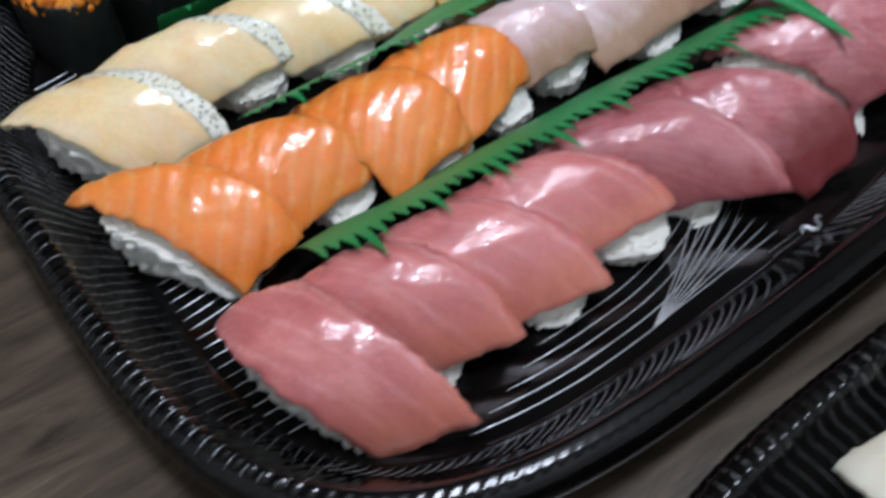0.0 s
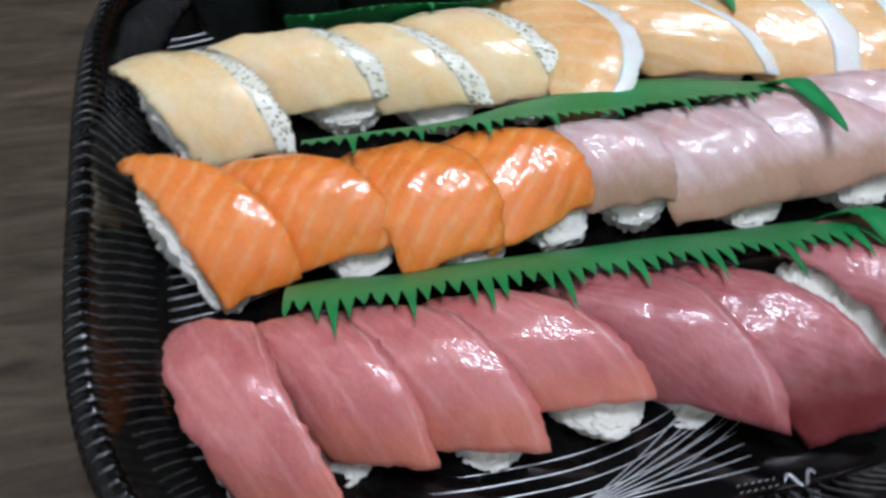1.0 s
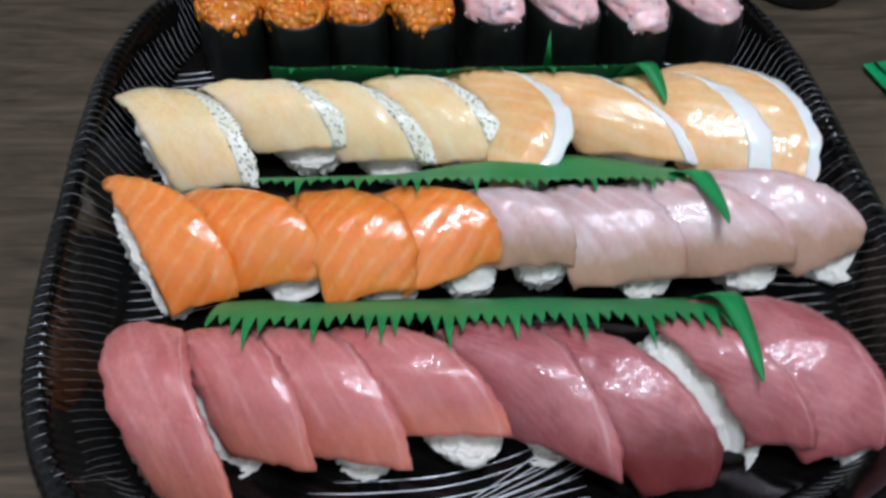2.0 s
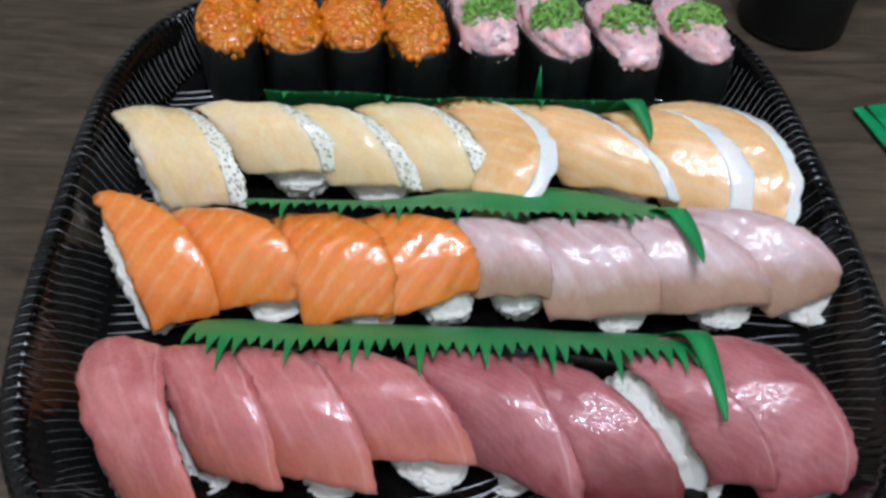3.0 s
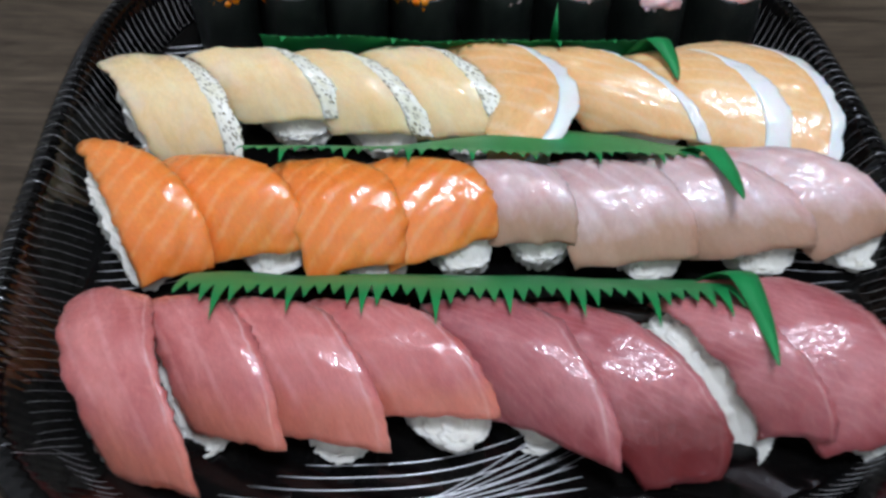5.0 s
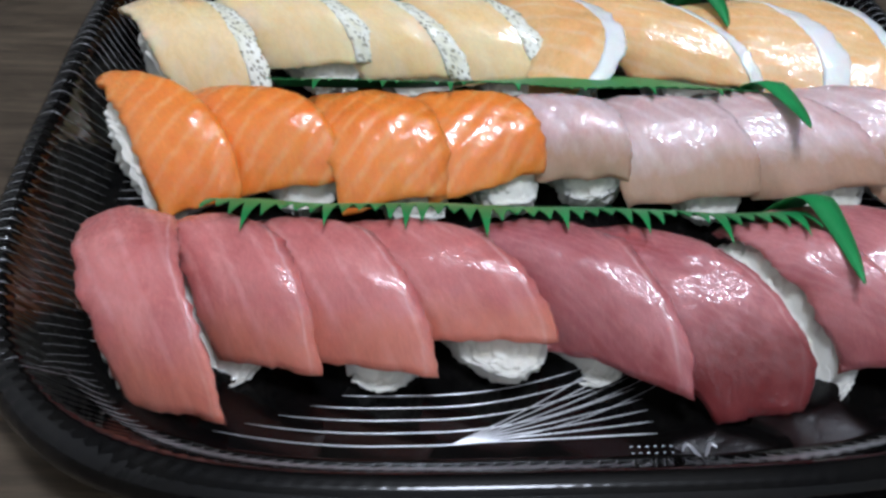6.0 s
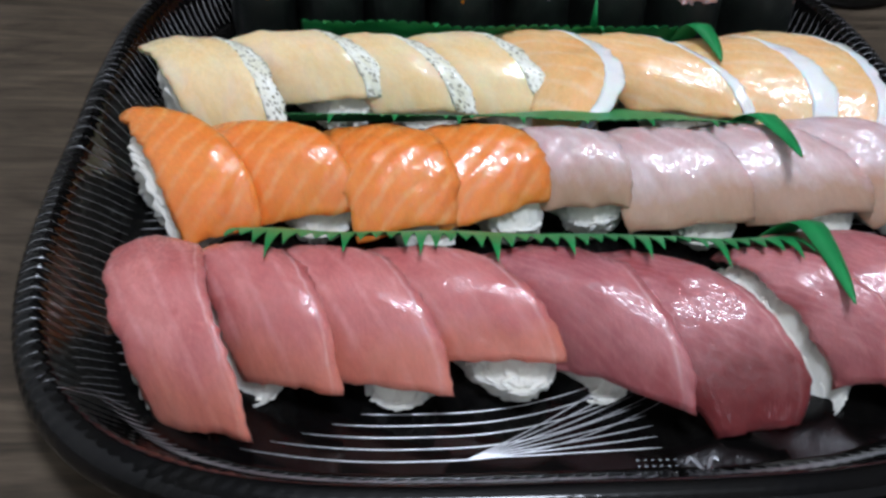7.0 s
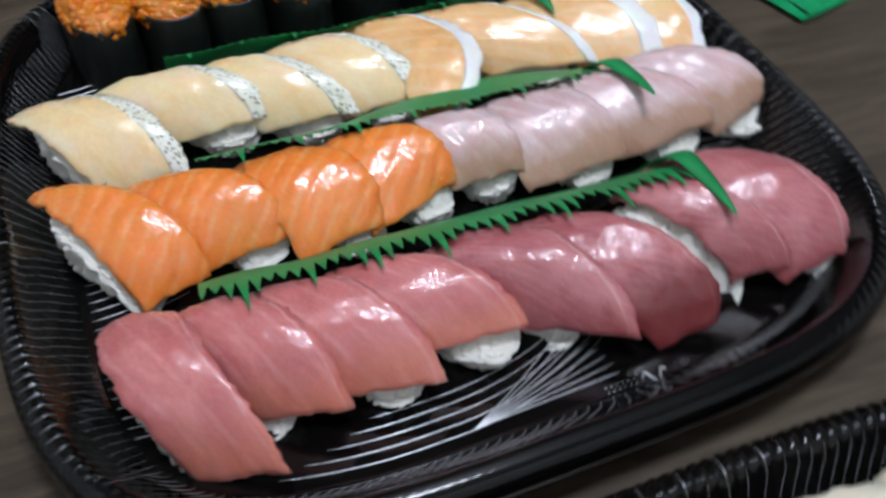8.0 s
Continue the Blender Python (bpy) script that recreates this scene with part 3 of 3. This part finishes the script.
for k, piece in enumerate(PALE_ROW):
    nigiri("yellowtail_nigiri", "nigiri with a pale pink fish slice on white rice", "pale fish nigiri", PALE, piece, 40 + k, bow=0.15, taper=(0.0, 0.0, 0.0, 0.3)[k])
for k, piece in enumerate(PEACH_ROW):
    nigiri("white_fish_nigiri", "nigiri with a peach fish slice and speckled skin edge", "white fish nigiri", PEACH, piece, 50 + k, SKIN_EDGE, 0.62, **({} if k else FREE), bow=0.1, rice=(0, 0) if k else (-0.8, -0.1))
for k, piece in enumerate(BELLY_ROW):
    nigiri("salmon_belly_nigiri", "nigiri with peach salmon belly and a white fat edge", "salmon belly nigiri", BELLY, piece, 60 + k, FAT_EDGE, (0.6, 0.82, 0.5, 0.7)[k], bow=(1.6, 0.2, 0.5, 0.75)[k], taper=(0.55, 0.0, 0.15, 0.25)[k])


# ---- gunkan rolls ----
def stadium(wide, long, count=56):
    a = np.linspace(0, 2 * np.pi, count, endpoint=False)
    c, s = np.cos(a), np.sin(a)
    return np.stack([np.sign(c) * np.abs(c) ** 0.75 * wide / 2, np.sign(s) * np.abs(s) ** 0.75 * long / 2], 1)


def nori_mesh(seed, wide=2.75, long=5.2, high=3.1):
    o = stadium(wide, long)
    count = len(o)
    rows = [(1.0, 0.0), (1.015, high * 0.3), (1.01, high * 0.65), (1.0, high * 0.97), (0.985, high), (0.955, high - 0.02), (0.95, high * 0.7)]
    v = []
    for k, z in rows:
        for x, y in o:
            b = 0.06 * rough_at((x, y, z), 0.8, seed)
            v.append((x * (k + b * 0.5), y * (k + b * 0.3), z + (0.12 * rough_at((x, y, 0), 0.9, seed + 4) if z > high * 0.9 else 0)))
    f = [(i * count + j, i * count + (j + 1) % count, (i + 1) * count + (j + 1) % count, (i + 1) * count + j) for i in range(len(rows) - 1) for j in range(count)]
    f.append(tuple(range((len(rows) - 1) * count, len(rows) * count)))
    return mesh_from("nori_wrap", np.array(v) * CM, f, NORI)


def mound(seed, wide, long, high, z0, lump, scale):
    bv, bf = ball(56, 34)
    v = []
    for d in bv:
        q = np.sign(d) * np.abs(d) ** 0.85
        k = 1 + lump * rough_at(d, scale, seed) + lump * 0.5 * rough_at(d, scale * 2.7, seed + 1) + lump * 0.22 * rough_at(d, scale * 6.5, seed + 2)
        v.append((q[0] * wide / 2 * k, q[1] * long / 2 * k, z0 + q[2] * high * k))
    return np.array(v), bf


def roe_mesh(seed, wide=2.7, long=5.0, high=0.95, z0=3.0):
    rng = random.Random(seed)
    gv, gf = ball(10, 7)
    pieces = [mound(seed, wide * 0.97, long * 0.97, high * 0.93, z0, 0.07, 1.5)]
    for _ in range(330):
        z = 1 - 1.35 * rng.random() ** 1.5
        a = rng.uniform(0, 2 * math.pi)
        d = np.array([math.cos(a) * math.sqrt(1 - z * z), math.sin(a) * math.sqrt(1 - z * z), z])
        q = np.sign(d) * np.abs(d) ** 0.85
        p = np.array([q[0] * wide / 2, q[1] * long / 2, z0 + q[2] * high]) * (1 + 0.07 * rough_at(d, 1.5, seed))
        pieces.append((gv * rng.uniform(0.20, 0.235) + p * np.array([0.94, 0.955, 1]) - np.array([0, 0, 0.15]) + np.array([rng.uniform(-0.03, 0.03) for _ in range(3)]), gf))
    v, f = joined(pieces)
    return mesh_from("roe", v * CM, f, ROE)


def onion_mesh(seed, cx, cy, z0):
    rng = random.Random(seed)
    out = []
    for _ in range(120):
        a, r = rng.uniform(0, 2 * math.pi), rng.uniform(0, 1) ** 0.6
        p = np.array([cx + 1.25 * r * math.cos(a), cy + 1.05 * r * math.sin(a), z0 - 0.1 + 0.45 * (1 - r * r) + rng.uniform(-0.05, 0.15)])
        rad, tall, thin = rng.uniform(0.14, 0.28), rng.uniform(0.08, 0.22), 0.05
        ring = np.linspace(0, 2 * np.pi * rng.choice((1, 1, 0.6)), 11)
        rows = np.vstack([np.stack([r2 * np.cos(ring), r2 * np.sin(ring), np.full(11, z)], 1) for r2, z in ((rad, -tall / 2), (rad, tall / 2), (rad - thin, tall / 2), (rad - thin, -tall / 2))])
        m = np.array(Euler((rng.uniform(-1.2, 1.2), rng.uniform(-1.2, 1.2), rng.uniform(0, 6))).to_matrix())
        f = [(i * 11 + j, i * 11 + j + 1, ((i + 1) % 4) * 11 + j + 1, ((i + 1) % 4) * 11 + j) for i in range(4) for j in range(10)]
        out.append((rows @ m.T + p, f))
    v, f = joined(out)
    return mesh_from("spring_onion", v * CM, f, ONION)


def crumbs(v, seed):
    """Small lumps of mince half sunk into the mound."""
    rng = random.Random(seed)
    gv, gf = ball(7, 5)
    out = []
    for k in rng.sample(range(len(v)), 170):
        m = np.array(Euler((rng.uniform(0, 6), rng.uniform(0, 6), rng.uniform(0, 6))).to_matrix())
        size = np.array([rng.uniform(0.14, 0.26), rng.uniform(0.09, 0.14), rng.uniform(0.08, 0.12)])
        out.append(((gv * size) @ m.T + v[k] * np.array([0.95, 0.96, 1]) - np.array([0, 0, 0.06]), gf))
    return out


def gunkan(kind, label, group, x, y, turn, seed):
    top = thing(kind, label, "sushi", group, (x * CM, y * CM, FLOOR_Z * CM))
    top.rotation_euler = (0, 0, radians(turn))
    part("nori_wrap", nori_mesh(seed), top, "black nori seaweed wrap")
    if kind == "salmon_roe_gunkan":
        part("roe", roe_mesh(seed), top, "heap of glossy orange roe", kind="stuff")
    else:
        v, f = mound(seed, 2.6, 5.1, 0.95, 3.05, 0.15, 1.7)
        v, f = joined([(v, f)] + crumbs(v, seed))
        part("minced_tuna", mesh_from("minced_tuna", v * CM, f, MINCE), top, "lump of pink minced tuna")
        part("spring_onion", onion_mesh(seed, 0.1, -0.15, 3.78), top, "chopped green spring onion", kind="stuff")
    return top


for k, (x, y, turn) in enumerate(((-9.7, 11.7, 12), (-6.9, 11.6, 17), (-4.1, 11.9, 9), (-1.2, 11.6, 11))):
    gunkan("salmon_roe_gunkan", "nori roll topped with glossy orange roe", "roe rolls", x, y, turn, 70 + k)
for k, (x, y, turn) in enumerate(((1.9, 11.9, 18), (5.0, 11.7, 24), (8.2, 11.5, 20), (11.3, 11.8, 24))):
    gunkan("minced_tuna_gunkan", "nori roll topped with minced tuna and spring onion", "minced tuna rolls", x, y, turn, 80 + k)


# ---- leaf dividers ----
def leaf(label, x0, x1, base, fold, tip, pitch, first, end, seed, swell=0.0):
    """A green comb-cut plastic leaf strip from x0 to x1; base, fold and tip are (y, z); end is the curl of the last long tooth."""
    rng = random.Random(seed)
    step = 0.03
    xs = np.arange(x0, x1 + step, step)
    rows = 12
    v, f = [], []
    for x in xs:
        u = (x - first) / pitch
        k = round(u)
        w = (u - k) * 2
        tooth = min(2, int(abs(w) * 2.5 + 0.5))
        size = (1.0, 0.66, 0.44)[tooth] * (0.92 + 0.12 * math.sin(k * 2.3 + tooth * 1.7 + seed))
        away = abs(abs(w) * 2.5 - tooth) * 2
        reach = size + (0.05 - size) * min(1.0, away)
        if abs(w) > 0.94:
            reach = 0.01
        for r in range(rows):
            q = r / (rows - 1)
            if q < 0.4:
                a = q / 0.4
                y, z = base[0] + swell * (1 - a) * math.exp(-((x - 4.0) / 4.5) ** 2) + (fold[0] - base[0]) * a, base[1] + (fold[1] - base[1]) * (0.75 * a + 0.25 * math.sin(a * math.pi / 2))
            else:
                a = (q - 0.4) / 0.6 * reach
                y, z = fold[0] + (tip[0] - fold[0]) * a, fold[1] + (tip[1] - fold[1]) * a + 0.16 * math.sin(min(1, a) * math.pi)
            n = rough_at((x, y, 0), 0.35, seed)
            v.append((x, y + 0.12 * n, z + 0.10 * n))
    for i in range(len(xs) - 1):
        for r in range(rows - 1):
            a = i * rows + r
            f.append((a, a + 1, a + rows + 1, a + rows))
    top = thing("leaf_divider", label, "divider", "leaf dividers")
    sheets = [("sheet", np.array(v), f)]
    if end:
        m, base_at, v, f = 16, 0, [], []
        for r in range(m):
            q = r / (m - 1)
            px = x1 - 0.3 + (end[0] - x1 + 0.3) * math.sin(q * math.pi / 2) ** 0.9
            py = base[0] - 0.2 + (end[1] - base[0] + 0.2) * q
            rise = math.sin(min(1.0, q / 0.38) * math.pi / 2)
            pz = base[1] + (3.80 - base[1]) * rise + (end[2] + 0.2 - 3.80) * max(0.0, (q - 0.38) / 0.62)
            w = 0.52 * (1 - q) ** 0.7 + 0.02
            v += [(px - w, py - 0.1 * w, pz), (px, py, pz + 0.06), (px + w, py + 0.1 * w, pz)]
        for r in range(m - 1):
            a = base_at + 3 * r
            f += [(a, a + 1, a + 4, a + 3), (a + 1, a + 2, a + 5, a + 4)]
        sheets.append(("end_tooth", np.array(v), f))
    for name, v, f in sheets:
        solid = part(name, mesh_from(name, v * CM, f, LEAF), top).modifiers.new("sheet", "SOLIDIFY")
        solid.thickness, solid.offset = 0.0003, 0
    return top


leaf("green plastic leaf divider with comb-cut tips on tuna", -8.1, 8.6, (-4.3, 1.65), (-6.1, 3.2), (-8.05, 3.82), 2.13, -6.75, (9.15, -9.2, 3.3), 1)
leaf("green plastic leaf divider lying over salmon and pale fish", -7.2, 8.6, (1.3, 2.25), (0.15, 3.27), (-1.3, 3.82), 2.13, -5.6, (9.4, -2.9, 3.7), 2, 1.2)
back_leaf = leaf("green plastic leaf divider behind the peach fish row", -7.4, 7.6, (7.45, 1.8), (6.8, 3.2), (5.7, 3.72), 2.13, -6.4, (8.6, 4.4, 3.0), 3)


spare = [(4.05, 7.75, 2.4), (4.25, 7.72, 2.4), (4.45, 7.75, 2.4), (4.18, 7.9, 3.4), (4.26, 7.95, 4.25)]
tooth = part("stray_tooth", mesh_from("stray_tooth", np.array(spare) * CM, [(0, 1, 3), (1, 2, 3), (0, 3, 4), (3, 2, 4)], LEAF), back_leaf)
tooth.modifiers.new("sheet", "SOLIDIFY").thickness = 0.0003


# ---- loose things on the table ----
cup = thing("cup", "plain matt black cup standing behind the tray", "cup", at=(0.183, 0.182, 0.0))
part("body", lathe("body", [(0.023, 0.0), (0.026, 0.001), (0.0275, 0.004), (0.028, 0.03), (0.029, 0.06), (0.0305, 0.085), (0.0305, 0.087), (0.029, 0.087), (0.028, 0.06), (0.0265, 0.01), (0.02, 0.006)], LACQUER), cup)
part("foot", lathe("foot", [(0.018, 0.0), (0.0245, 0.0), (0.0255, 0.0015), (0.0245, 0.003), (0.018, 0.003)], LACQUER), cup)

packet = thing("sauce_packet", "green foil sauce packet with black print on the table", "packet", at=(0.2205, 0.077, 0.0))
packet.rotation_euler = (0, 0, radians(14))


def pillow(name, wide, long, high, material):
    nu, nv = 24, 40
    v, f = [], []
    for side in (1, -1):
        for i in range(nu):
            for j in range(nv):
                a, b = 2 * i / (nu - 1) - 1, 2 * j / (nv - 1) - 1
                puff = max(0.0, (1 - a ** 4) * (1 - min(1, abs(b) * 1.12) ** 6))
                v.append((a * wide / 2, b * long / 2, 0.06 + high * (0.5 + side * 0.5 * puff) + 0.04 * rough_at((a * 2, b * 4, 0), 1.2, 9) * puff + (0.01 if side > 0 else -0.01)))
    for s in (0, 1):
        for i in range(nu - 1):
            for j in range(nv - 1):
                a = s * nu * nv + i * nv + j
                f.append((a, a + nv, a + nv + 1, a + 1) if s == 0 else (a, a + 1, a + nv + 1, a + nv))
    return mesh_from(name, np.array(v) * CM, f, material)


part("pouch", pillow("pouch", 3.4, 7.0, 0.5, PACKET), packet)
for name, lo, hi, mat, label in (("printed_bar", (-0.004, -0.010, 0.0066), (0.008, -0.0075, 0.0071), RED, "red printed bar"), ("printed_bar", (-0.002, 0.012, 0.0066), (0.010, 0.016, 0.0071), RED, "red printed bar"),
                                 ("seam", (-0.0125, -0.034, 0.0042), (-0.0115, 0.034, 0.0050), INK, "dark crimped seam")):
    part(name, box(name, lo, hi, mat, 0.0002), packet, label)
part("printed_disc", lathe("printed_disc", [(0.001, 0.0071), (0.005, 0.0071), (0.0052, 0.0066), (0.001, 0.0066)], PAPER, 28), packet, "white printed disc", (0.003, 0.001, 0.0))

for k in range(5):
    x = 0.4 + 3.2 * k
    nigiri("squid_nigiri", "cream squid nigiri in the second tray", "squid nigiri", SQUID, (x, -18.6, x + 0.8, -23.6, 2.8, 2.8, 1.6, 0.0), 90 + k)
